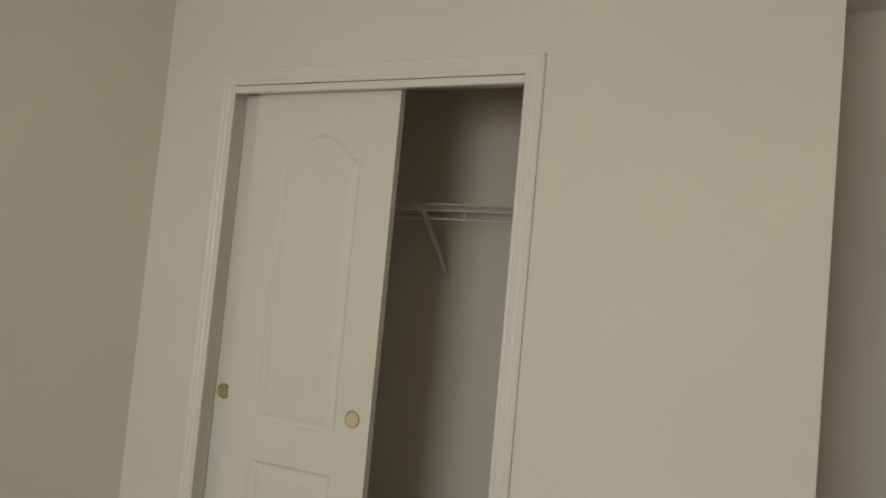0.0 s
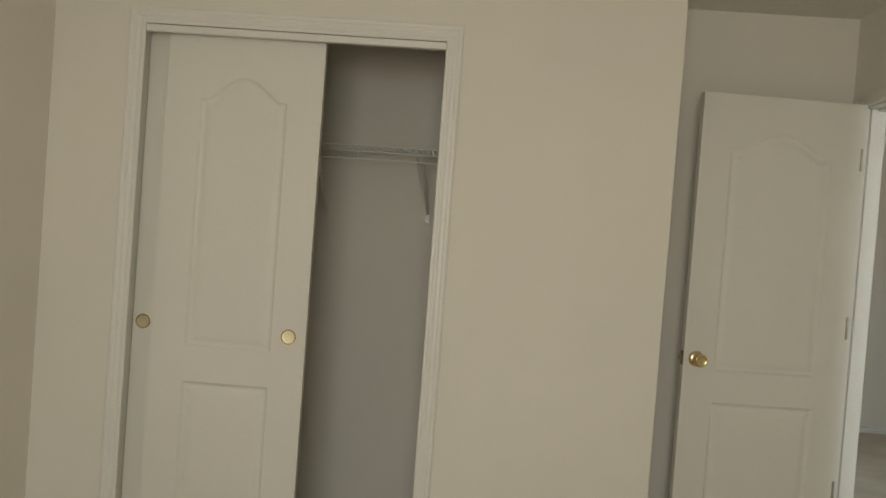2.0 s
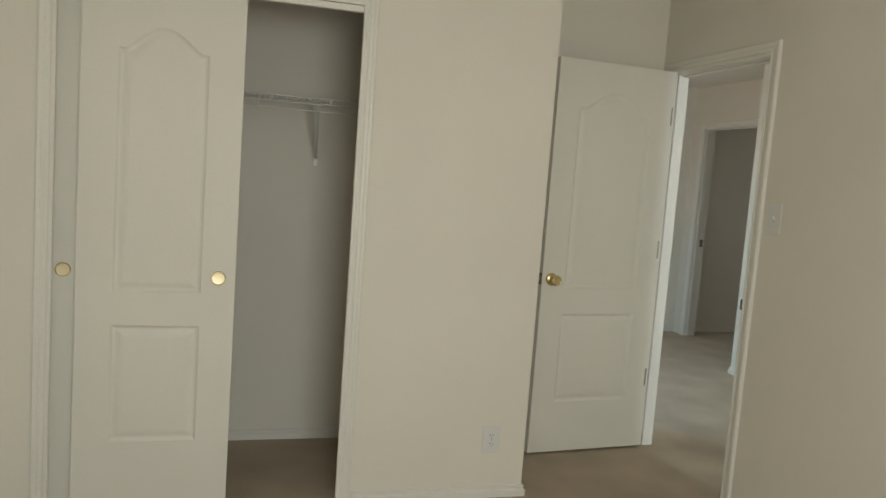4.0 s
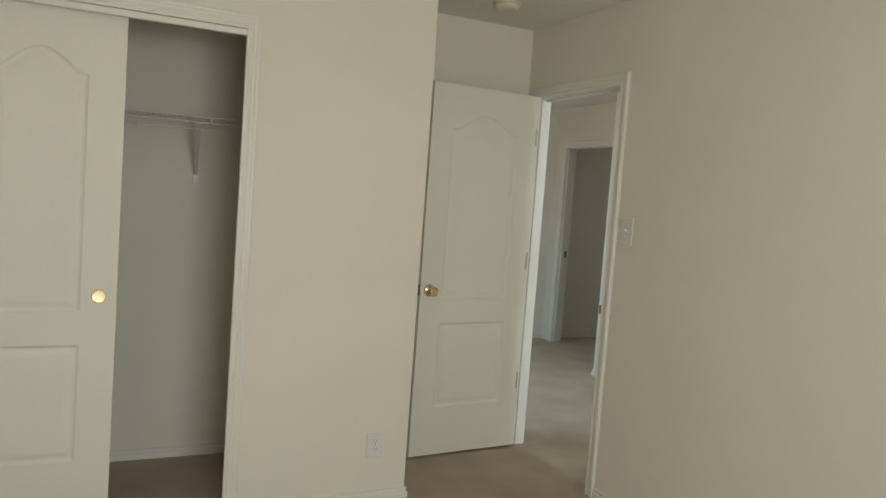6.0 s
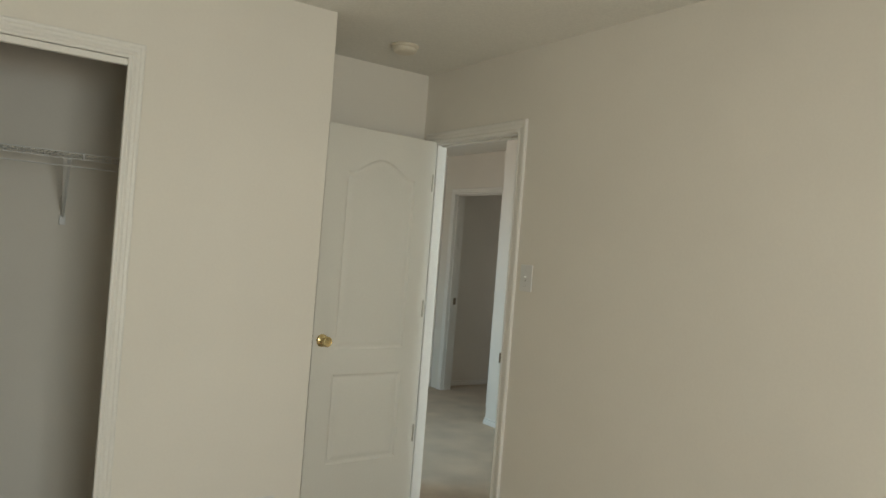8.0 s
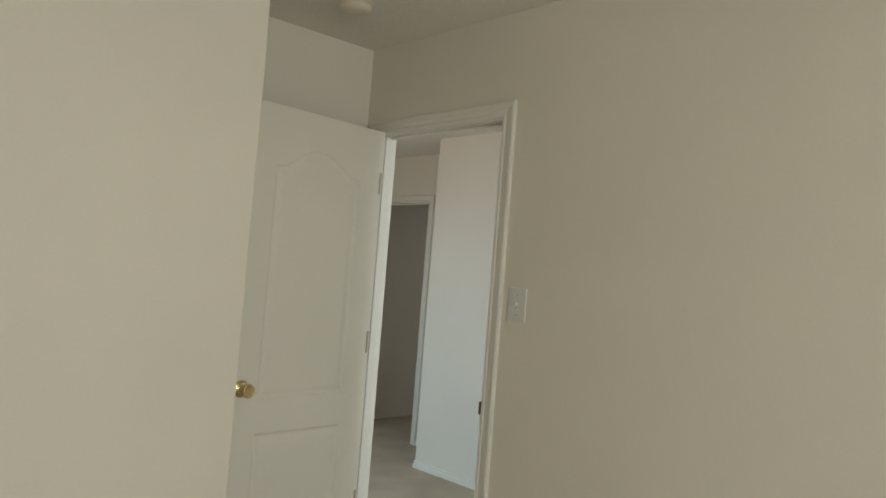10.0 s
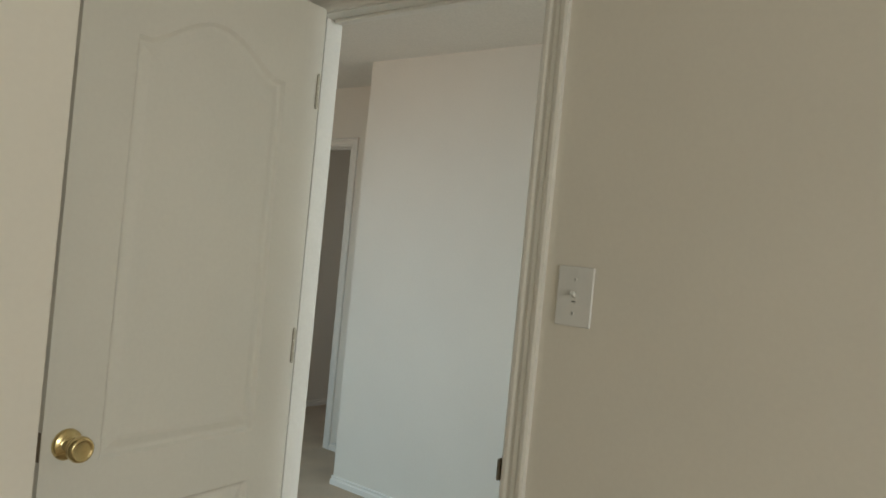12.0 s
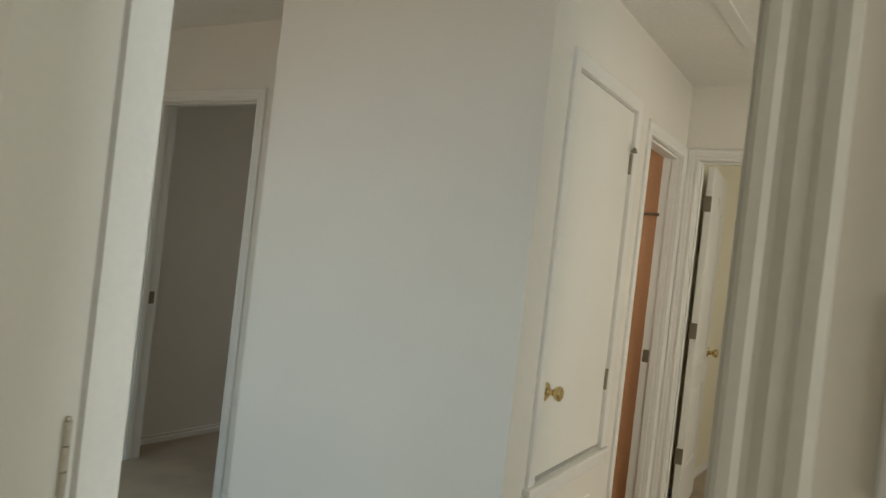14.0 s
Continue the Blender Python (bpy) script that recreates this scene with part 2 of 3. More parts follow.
def knob(parent, x, y, z, out=1):
    ob = part("door_knob", lathe(KNOB), BRASS, parent, "polished brass round door knob with rosette", True)
    ob.matrix_basis = pose(x, y, z, 0, 0, 0 if out > 0 else 180)
    return ob


def hinge(parent, x, y, z, mat=HINGE_METAL, high=0.09):
    bm = boxes((x - 0.003, x + 0.002, y, y + 0.003, z - high / 2, z + high / 2))
    for i in range(3):
        rod(bm, (x, y + 0.004, z - high / 2 + i * high / 3 + 0.0012), (x, y + 0.004, z - high / 2 + (i + 1) * high / 3 - 0.0012), 0.0048, 12)
    for e in (-1, 1):
        rod(bm, (x, y + 0.004, z + e * high / 2), (x, y + 0.004, z + e * (high / 2 + 0.004)), 0.0034, 10)
    return part("hinge", bm, mat, parent)


# ---------------------------------------------------------------- structure: bedroom
H = 2.45
LX, RX = -1.455, 1.768          # side walls
CX = 0.849                      # outer corner beside the closet
BY, CY = 0.668, 0.800           # backs of alcove and closet
T = 0.12
OX0, OX1, OTOP = -1.107, 0.0, 2.04      # closet opening
DY0, DY1, DTOP = -0.196, 0.552, 2.04    # bedroom doorway
ET = 0.081
LAP = 0.020                     # casing of the closet laps over its jambs
HX = RX + ET                     # hall face of the bedroom wall
AX, AY0, AY1 = 3.444, 0.764, 2.004      # block in the hall
EX, EY0, EY1 = 3.922, 2.606, 3.378      # far doorway
NY = 3.580                      # north wall of the hall
ENDX = 5.45
t18 = 0.018

structure("floor", boxes((-2.2, 8.2, FAR - 0.3, 4.6, -0.12, 0)), CARPET, "beige cut-pile wall-to-wall carpet, lightly worn", "carpet")
structure("ceiling", boxes((-2.2, 8.2, FAR - 0.3, 4.6, H, H + 0.12)), CEIL, "off-white textured painted ceiling", "ceiling")
structure("wall_closet", eased(sheet("x", 0, 0.115, LX, CX, [(OX0 - LAP - t18, OX1 + LAP + t18, 0.0, OTOP + 0.028 + t18)]), [(CX, 0)]), PAINT, "cream painted drywall around the closet opening", "wall")
structure("wall_closet_side", sheet("y", CX - 0.10, CX, 0.115, CY), PAINT, "cream painted drywall beside the closet", "wall")
structure("wall_north", sheet("x", CY, CY + T, LX - T, CX), PAINT, "cream painted drywall at the back of the closet", "wall")
structure("wall_alcove", sheet("x", BY, CY + T, CX, RX), PAINT, "cream painted drywall behind the open door", "wall")
structure("wall_west", sheet("y", LX - T, LX, FAR - T, CY), PAINT, "cream painted drywall side wall", "wall")
structure("wall_east", sheet("y", RX, HX, FAR - T, CY + T, [(DY0 - t18, DY1 + t18, 0.0, DTOP + t18)]), PAINT, "cream painted drywall with the bedroom doorway", "wall")
structure("wall_south", sheet("x", FAR - T, FAR, LX, RX, [(-0.65, 0.65, 0.85, 2.1)]), PAINT, "cream painted drywall with a window opening", "wall")

# baseboards of the bedroom
baseboard("baseboard_closet_left", plan_pose((LX + 0.013, 0, 0), (1, 0, 0), (0, -1, 0)), OX0 - 0.066 - LX - 0.013)
baseboard("baseboard_closet_right", plan_pose((OX1 + 0.066, 0, 0), (1, 0, 0), (0, -1, 0)), CX - OX1 - 0.066, 0, 0.013)
baseboard("baseboard_corner", plan_pose((CX, 0, 0), (0, 1, 0), (1, 0, 0)), BY - 0.013, 0.013)
baseboard("baseboard_alcove", plan_pose((CX, BY, 0), (1, 0, 0), (0, -1, 0)), RX - CX)
baseboard("baseboard_east", plan_pose((RX, FAR, 0), (0, 1, 0), (-1, 0, 0)), DY0 - 0.066 - FAR)
baseboard("baseboard_west", plan_pose((LX, FAR, 0), (0, 1, 0), (1, 0, 0)), -FAR)
baseboard("baseboard_closet_back", plan_pose((LX, CY, 0), (1, 0, 0), (0, -1, 0)), CX - 0.10 - LX)
baseboard("baseboard_closet_side", plan_pose((CX - 0.10, 0.10, 0), (0, 1, 0), (-1, 0, 0)), CY - 0.10 - 0.013)

# ---------------------------------------------------------------- structure: hall and rooms beyond
SKEW = Matrix.Translation((AX + 0.10, AY0 + 0.003, 0)) @ pose(0, 0, 0, 0, 0, 2.33) @ Matrix.Translation((-AX - 0.10, -AY0, 0))    # linen wall stands a little out of square
LX0, LX1, LZ0, LZ1 = 3.684, 4.432, 0.608, 2.086     # linen closet opening
BX0, BX1 = 4.702, 5.376         # doorway of the small room
GY0, GY1 = 0.050, 0.764        # end doorway
WX = 0.25                       # west side of the landing, unseen
structure("wall_hall_block", sheet("y", AX, AX + 0.10, AY0, AY1), PAINT, "pale painted drywall facing the bedroom door", "wall")
structure("wall_hall_linen", sheet("x", AY0, AY0 + 0.10, AX + 0.10, ENDX, [(LX0 - t18, LX1 + t18, LZ0 - t18, LZ1 + t18), (BX0 - t18, BX1 + t18, 0.0, 2.04 + t18)]), PAINT,
          "pale painted drywall with linen closet and a doorway", "wall").matrix_world = SKEW
structure("wall_hall_return", sheet("x", AY1 - 0.10, AY1, AX + 0.10, EX), PAINT, "pale painted drywall return beside the far doorway", "wall")
structure("wall_bath_west", sheet("y", 4.55, 4.65, AY0 + 0.10, AY1 - 0.2), PAINT, "painted drywall partition of the small room", "wall")
structure("wall_hall_far", sheet("y", EX, EX + T, AY1 - 0.1, NY, [(EY0 - t18, EY1 + t18, 0.0, 2.04 + t18)]), PAINT, "pale painted drywall with a far doorway", "wall")
structure("wall_hall_north", sheet("x", NY, NY + T, WX - T, 6.4), PAINT, "pale painted drywall at the end of the landing", "wall")
# unseen wall, its window opening assumed for the west lamps
structure("wall_landing_west", sheet("y", WX - T, WX, CY + T, NY, [(1.45, 2.95, 0.9, 2.35)]), PAINT, "pale painted drywall with an unseen window opening assumed for the hall's light", "wall")
structure("wall_landing_south", sheet("x", -2.0 - T, -2.0, HX, 8.2, [(HX + 0.04, 2.7, 0.6, 2.2)]), PAINT, "pale painted drywall with an unseen window opening assumed for the hall's light", "wall")
structure("wall_landing_east", sheet("y", 3.2, 3.2 + T, -2.0, -0.42 - T), PAINT, "pale painted drywall of the landing", "wall")
# unseen wall, with an opening made for the south fill lamp
structure("wall_hall_south", sheet("x", -0.42 - T, -0.42, 3.2, ENDX, [(3.75, 5.1, 0.0, 2.2)]), PAINT, "pale painted drywall of the hall, unseen, open to the added south fill", "wall")
structure("wall_hall_end", sheet("y", ENDX, ENDX + T, -2.0, AY1 - 0.2, [(GY0 - t18, GY1 + t18, 0.0, 2.04 + t18)]), PAINT, "pale painted drywall with the end doorway", "wall")
structure("wall_end_room", sheet("x", 0.885, 0.885 + T, ENDX + T, 8.0), CREAM, "pale yellow painted drywall of the end room", "wall")
structure("wall_end_room_east", sheet("y", 8.0, 8.2, -2.0, 0.885 + T), CREAM, "pale yellow painted drywall of the end room", "wall")
# opening added behind the far room's fill lamp, out of view
structure("wall_far_room", sheet("y", 6.3, 6.4, AY1 - 0.2, NY, [(2.0, 3.0, 0.9, 2.1)]), PAINT, "painted drywall of the dim far room with an added opening for its fill lamp", "wall")
structure("wall_far_room_south", sheet("x", AY1 - 0.2, AY1 - 0.1, EX, 6.3), PAINT, "painted drywall of the dim far room", "wall")

baseboard("baseboard_block", plan_pose((AX, AY0, 0), (0, 1, 0), (-1, 0, 0)), AY1 - AY0, 0.013, 0.013)
baseboard("baseboard_block_return", plan_pose((AX, AY1, 0), (1, 0, 0), (0, 1, 0)), EX - AX - 0.013, 0.013)
baseboard("baseboard_far_right", plan_pose((EX, AY1 + 0.013, 0), (0, 1, 0), (-1, 0, 0)), EY0 - 0.066 - AY1 - 0.013)
baseboard("baseboard_hall_north", plan_pose((WX, NY, 0), (1, 0, 0), (0, -1, 0)), EX - WX - 0.013)
baseboard("baseboard_far_room", plan_pose((EX + T + 0.02, NY, 0), (1, 0, 0), (0, -1, 0)), 6.3 - EX - T - 0.02)
baseboard("baseboard_linen_left", SKEW @ plan_pose((AX, AY0, 0), (1, 0, 0), (0, -1, 0)), BX0 - 0.066 - AX, 0.013)
baseboard("baseboard_end_room", plan_pose((ENDX + T, 0.885, 0), (1, 0, 0), (0, -1, 0)), 2.2)
baseboard("baseboard_end_room_far", plan_pose((8.0, -2.0, 0), (0, 1, 0), (-1, 0, 0)), 2.86)


# ---------------------------------------------------------------- bedroom: closet
closet_frame = thing("door_1", plan_pose((0, 0, 0), (1, 0, 0), (0, -1, 0)), "white moulded wooden casing round the closet opening", "door frame", kind="structure")
casing(closet_frame, OX0, OX1, OTOP + 0.028)
jambs(closet_frame, OX0 - LAP, OX1 + LAP, OTOP + 0.028, 0.115, stop=False)
part("fascia", rounded(OX0 - LAP, OX1 + LAP, -0.014, -0.0005, OTOP, OTOP + 0.0275, 0.002, 1), TRIM, closet_frame)
part("fascia_lip", rounded(OX0, OX1, -0.0005, 0.0075, OTOP, OTOP + 0.0255, 0.003, 2), TRIM, closet_frame)
part("head_track", boxes((OX0, OX1, -0.112, -0.026, OTOP + 0.022, OTOP + 0.028)), HINGE_METAL, closet_frame)

PULL_RIM = ((0.0225, 0.0), (0.0285, 0.0), (0.0285, 0.0022), (0.0270, 0.0036), (0.0250, 0.0036), (0.0238, 0.0024), (0.0235, 0.0004))
PULL_DISH = ((0.0236, 0.0012), (0.0180, 0.0008), (0.0060, 0.0006))


def sliding_door(x_right, y, w, pull_x, pull_z, label):
    ob = thing("sliding_door", pose(x_right, y, 0.014, 0, 0, 180), label, "sliding door", "closet doors")
    part("leaf", leaf_mesh(w, 2.044, 0.032, moulded_panels(w, 2.044)), DOOR, ob)
    pull = part("finger_pull", lathe(PULL_DISH, 36), LIT_BRASS, ob, "round brass recessed finger pull, its dish coloured paler for the window's reflection")
    part("rim", lathe(PULL_RIM, 36, False), BRASS, pull)
    pull.matrix_basis = pose(pull_x, 0, pull_z)
    return ob


sliding_door(-0.447, 0.042, 0.588, 0.065, 0.934, "white moulded two-panel sliding closet door on the front track")
sliding_door(OX0 - 0.018 + 0.60, 0.080, 0.60, 0.60 - 0.040, 0.944, "white moulded two-panel sliding closet door on the rear track")
guide = thing("floor_guide", pose(-0.62, 0.05, 0), "small white plastic floor guide under the sliding doors", "floor guide")
part("base", rounded(-0.018, 0.018, -0.03, 0.045, 0, 0.004, 0.001, 1), PLASTIC, guide)
part("fin", rounded(-0.012, 0.012, -0.026, -0.021, 0.004, 0.03, 0.001, 1), PLASTIC, guide)

def channel(a, b, w0, w1, deep):
    """A folded V-section strut from a to b, w0 wide at a and w1 at b, open towards the wall."""
    bm = bmesh.new()
    a, b = Vector(a), Vector(b)
    side = Vector((1, 0, 0))
    normal = side.cross(b - a).normalized()
    if normal.y > 0:
        normal = -normal
    rows = []
    for p, w in ((a, w0), (b, w1)):
        rows.append([bm.verts.new(p + side * u * w + normal * v) for u, v in ((-0.5, 0), (0, deep), (0.5, 0), (0.44, -0.0015), (0, deep - 0.002), (-0.44, -0.0015))])
    for i in range(6):
        k = (i + 1) % 6
        bm.faces.new((rows[0][i], rows[0][k], rows[1][k], rows[1][i]))
    bm.faces.new(rows[0])
    bm.faces.new(rows[1])
    return bm


# wire shelf
shelf = thing("wire_shelf", pose(0, 0, 0), "white vinyl-coated wire closet shelf with hanging rail", "shelf")
SZ, SF = 1.732, 0.495
bm = bmesh.new()
for k in range(88):
    x = LX + 0.02 + k * 0.0252
    if x < CX - 0.11:
        rod(bm, (x, SF, SZ), (x, CY - 0.006, SZ), 0.0019, 5)
        rod(bm, (x, SF, SZ), (x, SF, SZ - 0.028), 0.0021, 5)
part("cross_wires", bm, WIRE, shelf)
for y, z, r in ((SF, SZ - 0.003, 0.0032), (SF, SZ - 0.028, 0.0032), (SF - 0.004, SZ - 0.062, 0.0032), (CY - 0.01, SZ - 0.004, 0.0028), (0.65, SZ - 0.004, 0.0028)):
    part("rail", rod(bmesh.new(), (LX + 0.004, y, z), (CX - 0.104, y, z), r, 8), WIRE, shelf)
part("joint_clip", rounded(-0.056, -0.046, SF - 0.005, SF + 0.005, SZ - 0.032, SZ + 0.001, 0.002, 1), WIRE, shelf)
for x in (-1.0, -0.377, 0.25):
    part("rail_hook", rod(rod(bmesh.new(), (x, SF, SZ - 0.028), (x, SF - 0.004, SZ - 0.062), 0.003, 6), (x, SF - 0.004, SZ - 0.062), (x, SF + 0.004, SZ - 0.078), 0.0025, 6), WIRE, shelf)
for x, lean in ((-1.05, 0.0), (-0.560, 0.0), (-0.112, 0.036)):
    foot = x + lean
    bm = channel((x, SF + 0.004, SZ - 0.030), (foot, CY - 0.006, 1.455), 0.032, 0.012, 0.010)
    rod(bm, (x - 0.018, SF + 0.004, SZ - 0.030), (x + 0.018, SF + 0.004, SZ - 0.030), 0.0042, 8)
    bracket = part("support_bracket", bm, WIRE, shelf)
    part("wall_clip", rounded(foot - 0.013, foot + 0.013, CY - 0.014, CY, 1.418, 1.462, 0.003, 2), PLASTIC, bracket)

# ---------------------------------------------------------------- bedroom: doorway and door
bed_frame = thing("door_2", plan_pose((RX, 0, 0), (0, 1, 0), (-1, 0, 0)), "white moulded wooden casing round the bedroom doorway", "door frame", kind="structure")
casing(bed_frame, DY0 - 0.004, DY1 + 0.014, DTOP + 0.004)
jambs(bed_frame, DY0, DY1, DTOP, ET, both=False, rebate=0.027)
part("strike_plate", boxes((DY0, DY0 + 0.002, -0.036, 0.0, 0.905, 0.970), (DY0 - 0.0005, DY0 + 0.0055, 0.0, 0.0125, 0.915, 0.962)), STEEL, bed_frame, "tarnished dark metal strike plate")
hall_side = thing("door_3", plan_pose((HX, 0, 0), (0, 1, 0), (1, 0, 0)), "white moulded wooden casing on the hall side", "door frame", kind="structure")
casing(hall_side, DY0 - 0.004, DY1 + 0.004, DTOP + 0.004)

bed_door = thing("bedroom_door", pose(1.760, 0.517, 0.014, 0, 0, 185.0), "white moulded two-panel bedroom door standing wide open", "door")
part("leaf", leaf_mesh(0.699, 2.034, 0.035, moulded_panels(0.699, 2.034)), DOOR, bed_door)
knob(bed_door, 0.645, 0, 0.918)
knob(bed_door, 0.645, -0.035, 0.918, -1)
part("latch", boxes((0.699, 0.7005, -0.032, -0.003, 0.888, 0.948), (0.7005, 0.711, -0.024, -0.012, 0.908, 0.928)), STEEL, bed_door, "dark metal latch in the door edge")
for z in (0.388, 1.091, 1.801):
    hinge(bed_door, 0.012, 0.0, z)


# ---------------------------------------------------------------- bedroom: fittings
def cover_plate(name, m, w, h, label, category):
    ob = thing(name, m, label, category)
    bm = rounded(-w / 2, w / 2, 0, 0.006, -h / 2, h / 2, 0.0025, 3)
    part("plate", bm, PLASTIC, ob)
    return ob


switch = cover_plate("light_switch", plan_pose((RX, -0.336, 1.339), (0, 1, 0), (-1, 0, 0)), 0.083, 0.126, "white plastic toggle light switch beside the doorway", "light switch")
part("toggle_frame", rounded(-0.0062, 0.0062, 0.0055, 0.0066, -0.0135, 0.0135, 0.0005, 1), WIRE, switch)
part("toggle_slot", boxes((-0.0048, 0.0048, 0.0064, 0.0069, -0.0118, -0.0098)), DARK, switch)
bm = rounded(-0.0040, 0.0040, 0, 0.014, -0.0045, 0.0045, 0.0012, 2)
part("toggle", bm, PLASTIC, switch).matrix_basis = pose(0, 0.005, 0.001, 28)
for z in (-0.036, 0.036):
    screw = part("screw", lathe(((0, 0), (0.0034, 0), (0.0031, 0.0012), (0.001, 0.0015)), 14), PLASTIC, switch)
    screw.matrix_basis = pose(0, 0.0058, z)
    part("screw_slot", boxes((-0.0006, 0.0006, 0.00725, 0.0076, z - 0.0030, z + 0.0030)), DARK, switch)
outlet = cover_plate("wall_outlet", plan_pose((0.684, 0, 0.266), (1, 0, 0), (0, -1, 0)), 0.082, 0.124, "white plastic duplex power outlet low on the wall", "power outlet")
for z in (-0.0195, 0.0195):
    socket = part("socket", lathe(((0, 0), (0.0172, 0), (0.0172, 0.0012), (0.0160, 0.0020)), 20), PLASTIC, outlet)
    socket.matrix_basis = pose(0, 0.0055, z)
    part("slot", boxes((-0.0075, -0.0055, 0.0074, 0.0079, z - 0.001, z + 0.008), (0.0055, 0.0075, 0.0074, 0.0079, z, z + 0.007), (-0.002, 0.002, 0.0074, 0.0079, z - 0.010, z - 0.006)), DARK, outlet)
screw = part("screw", lathe(((0, 0), (0.003, 0), (0.0028, 0.001), (0.001, 0.0012)), 12), STEEL, outlet)
screw.matrix_basis = pose(0, 0.0058, 0)

detector = thing("smoke_detector", pose(1.328, 0.218, H, -90), "round ivory plastic smoke detector on the ceiling", "smoke detector")
part("base", lathe(((0, 0), (0.070, 0), (0.070, 0.010), (0.066, 0.012)), 40), IVORY, detector, "", True)
part("cover", lathe(((0.060, 0.011), (0.063, 0.014), (0.062, 0.024), (0.056, 0.034), (0.044, 0.039), (0.020, 0.040)), 40), IVORY, detector, "", True)

# ---------------------------------------------------------------- hall: far doorway
far_frame = thing("door_4", plan_pose((EX, 0, 0), (0, 1, 0), (-1, 0, 0)), "white moulded wooden casing round the far doorway", "door frame", kind="structure")
casing(far_frame, EY0 - 0.004, EY1 + 0.004, 2.044)
jambs(far_frame, EY0, EY1, 2.04, T, stop_at=0.02)
part("strike_plate", boxes((EY1 - 0.002, EY1, -0.100, -0.066, 0.895, 0.965)), STEEL, far_frame, "tarnished metal strike plate")

# ---------------------------------------------------------------- hall: linen closet with return grille below
linen_frame = thing("door_5", SKEW @ plan_pose((0, AY0, 0), (1, 0, 0), (0, -1, 0)), "white flat wooden casing round the linen closet", "door frame", kind="structure")
casing(linen_frame, LX0, LX1, LZ1 + 0.002, FLAT_CASING, LZ0)
part("jamb_side", boxes((LX0 - t18, LX0, -0.10, 0, LZ0, LZ1 + t18)), TRIM, linen_frame)
part("jamb_side", boxes((LX1, LX1 + t18, -0.10, 0, LZ0, LZ1 + t18)), TRIM, linen_frame)
part("jamb_head", boxes((LX0, LX1, -0.10, 0, LZ1, LZ1 + t18)), TRIM, linen_frame)
part("jamb_sill", boxes((LX0 - t18, LX1 + t18, -0.10, 0, LZ0 - t18, LZ0)), TRIM, linen_frame)
part("sill", rounded(LX0 - 0.075, LX1 + 0.075, 0, 0.030, LZ0 - 0.025, LZ0 - 0.002, 0.004, 2), TRIM, linen_frame)
part("apron", rounded(LX0 - 0.060, LX1 + 0.060, 0, 0.016, LZ0 - 0.070, LZ0 - 0.026, 0.004, 2), TRIM, linen_frame)
linen = thing("linen_closet_door", SKEW @ plan_pose((LX0 + 0.0015, AY0 + 0.004, LZ0 + 0.015), (1, 0, 0), (0, -1, 0)), "white flat slab linen closet door, closed", "door")
part("leaf", rounded(0, 0.745, -0.033, 0, 0, 1.460, 0.002, 1), DOOR, linen)
knob(linen, 0.050, 0, 0.308)
for z in (0.288, 1.236):
    bm = rounded(0.734, 0.754, 0.001, 0.004, z - 0.044, z + 0.044, 0.001, 1)
    rod(bm, (0.744, 0.007, z - 0.046), (0.744, 0.007, z + 0.046), 0.006, 10)
    part("hinge", bm, STEEL, linen, "dark metal butt hinge")
bm = rod(bmesh.new(), (0.702, 0.030, 1.292), (0.778, 0.018, 1.292), 0.0040, 8)
rod(bm, (0.744, 0.004, 1.292), (0.744, 0.028, 1.292), 0.008, 10)
rod(bm, (0.694, 0.031, 1.292), (0.704, 0.030, 1.292), 0.009, 10)
part("hinge_stop", bm, STEEL, linen, "small metal hinge-pin door stop")

grille = thing("return_air_grille", SKEW @ plan_pose((4.168, AY0, 0.256), (1, 0, 0), (0, -1, 0)), "white metal louvered return air grille under the linen door", "vent")
part("backing", boxes((-0.175, 0.175, 0.0, 0.002, -0.135, 0.135)), FILTER, grille)
for r in ((-0.20, 0.20, 0.135, 0.160), (-0.20, 0.20, -0.160, -0.135), (-0.20, -0.175, -0.135, 0.135), (0.175, 0.20, -0.135, 0.135)):
    part("frame", boxes((r[0], r[1], 0, 0.010, r[2], r[3])), TRIM, grille)
slat = None
for k in range(15):
    if slat is None:
        slat = part("slat", boxes((-0.174, 0.174, -0.006, 0.006, -0.0012, 0.0012)), TRIM, grille)
    else:
        slat = slat.copy()
        scene.collection.objects.link(slat)
    slat.matrix_basis = pose(0, 0.0075, -0.126 + k * 0.018, 40)

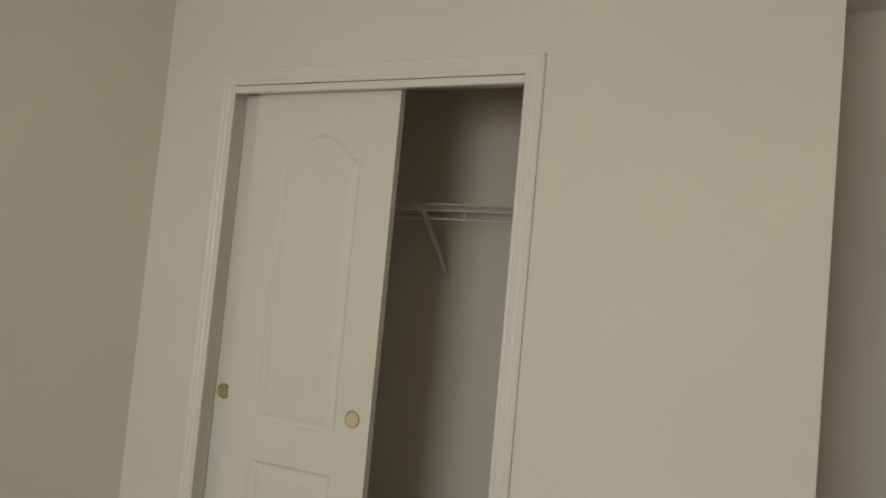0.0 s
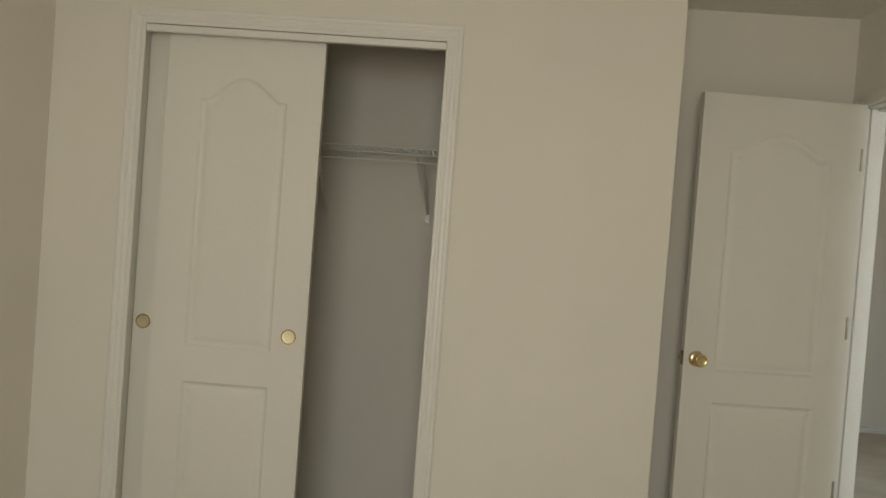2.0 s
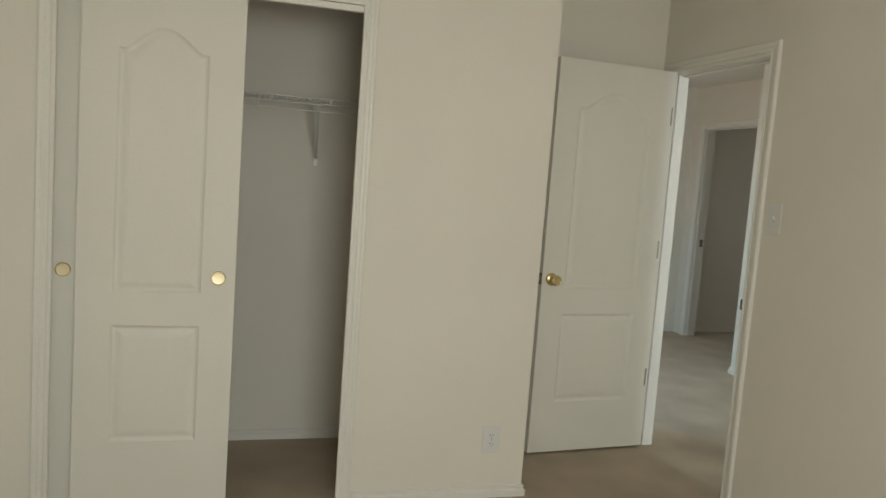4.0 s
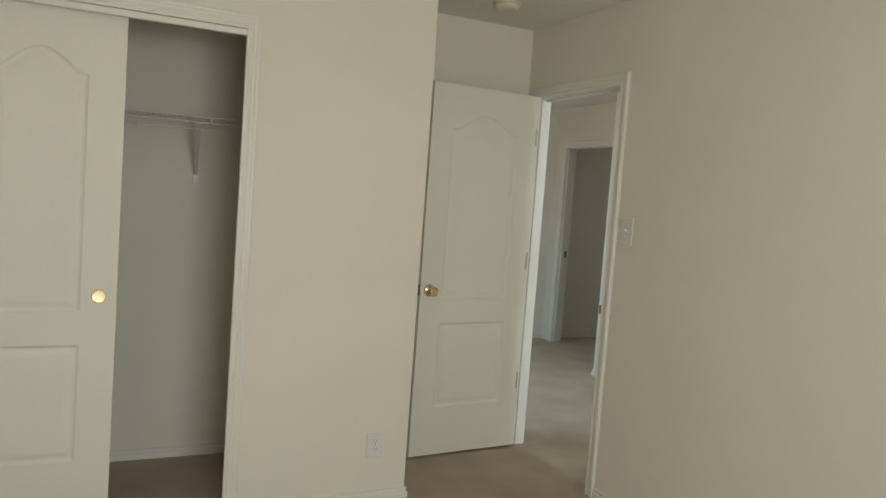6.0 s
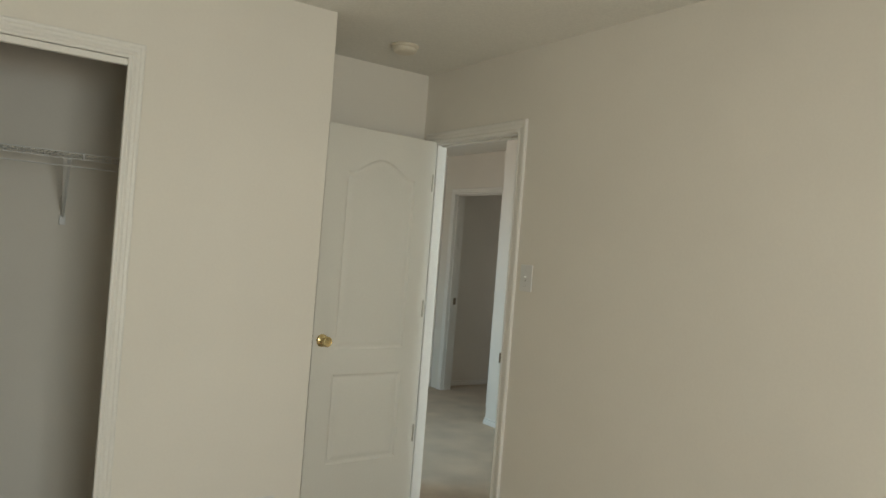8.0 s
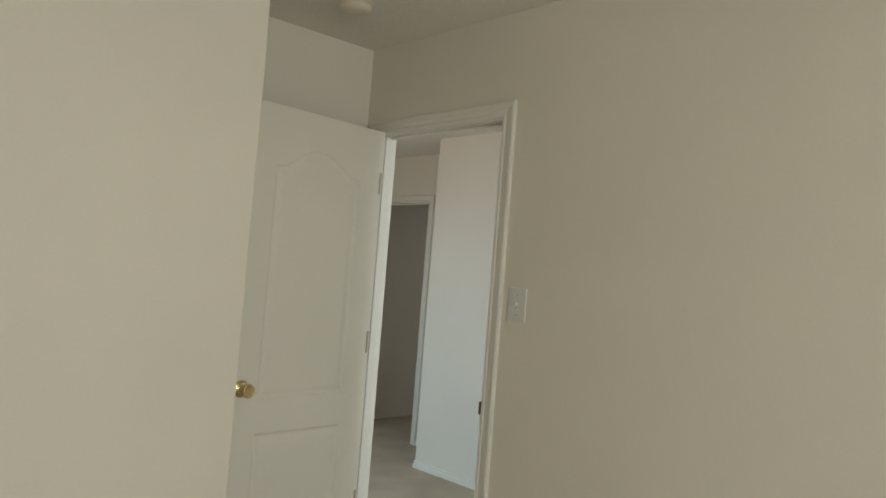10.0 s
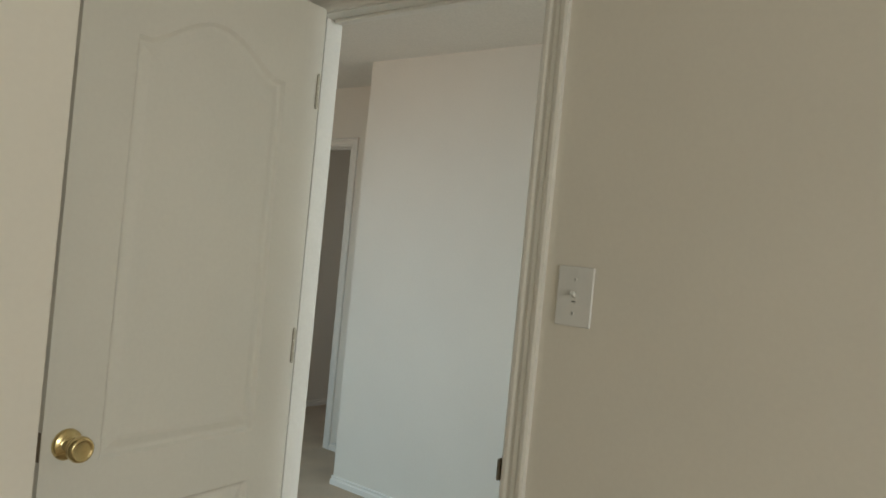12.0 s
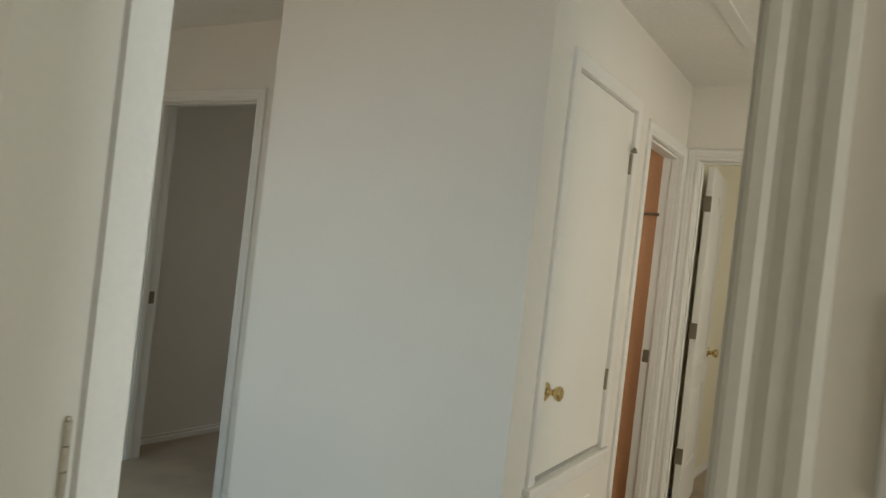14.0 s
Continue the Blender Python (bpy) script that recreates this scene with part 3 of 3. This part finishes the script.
# ---------------------------------------------------------------- hall: small room with wooden cabinet
bath_frame = thing("door_6", SKEW @ plan_pose((0, AY0, 0), (1, 0, 0), (0, -1, 0)), "white moulded wooden casing round a narrow doorway", "door frame", kind="structure")
casing(bath_frame, BX0 - 0.004, BX1 + 0.004, 2.044)
jambs(bath_frame, BX0, BX1, 2.04, 0.10, stop_at=0.018)
part("strike_plate", boxes((BX1 - 0.002, BX1, -0.092, -0.060, 0.90, 0.97)), STEEL, bath_frame, "tarnished metal strike plate")
structure("wall_bath_east", boxes((ENDX - 0.035, ENDX, AY0 + 0.186, AY1 - 0.2, 0, H)), ORANGE, "orange-brown painted drywall of the small room", "wall")
bar = thing("towel_bar", plan_pose((ENDX - 0.035, 1.15, 1.72), (0, 1, 0), (-1, 0, 0)), "dark metal towel bar on the orange wall", "towel bar")
part("rod", rod(bmesh.new(), (-0.22, 0.045, 0), (0.22, 0.045, 0), 0.008, 10), STEEL, bar)
for x in (-0.21, 0.21):
    part("post", rod(bmesh.new(), (x, 0, 0), (x, 0.045, 0), 0.011, 10), STEEL, bar)

# ---------------------------------------------------------------- hall: end doorway and open door
end_frame = thing("door_7", plan_pose((ENDX, 0, 0), (0, 1, 0), (-1, 0, 0)), "white moulded wooden casing round the end doorway", "door frame", kind="structure")
casing(end_frame, GY0 - 0.004, GY1 + 0.004, 2.044)
jambs(end_frame, GY0, GY1, 2.04, T, stop_at=0.05)
end_door = thing("end_room_door", pose(ENDX + T + 0.040, 0.749, 0.014, 0, 0, 6.2), "white moulded two-panel door standing open into the end room", "door")
part("leaf", leaf_mesh(0.70, 2.018, 0.035, moulded_panels(0.70, 2.018)), DOOR, end_door)
knob(end_door, 0.645, -0.035, 0.915, -1)
for z in (0.365, 1.080, 1.806):
    part("hinge", rounded(-0.005, 0.0, -0.034, 0.010, z - 0.045, z + 0.045, 0.002, 1), STEEL, end_door, "tarnished metal butt hinge")

# attic hatch
hatch = thing("attic_hatch", pose(4.368, 0.072, H), "white framed attic access hatch in the ceiling", "hatch")
part("panel", boxes((-0.28, 0.28, -0.31, 0.31, -0.006, 0)), CEIL, hatch)
for r in ((-0.34, 0.34, 0.31, 0.37), (-0.34, 0.34, -0.37, -0.31), (-0.34, -0.28, -0.31, 0.31), (0.28, 0.34, -0.31, 0.31)):
    part("moulding", rounded(r[0], r[1], r[2], r[3], -0.016, 0, 0.004, 2), TRIM, hatch)
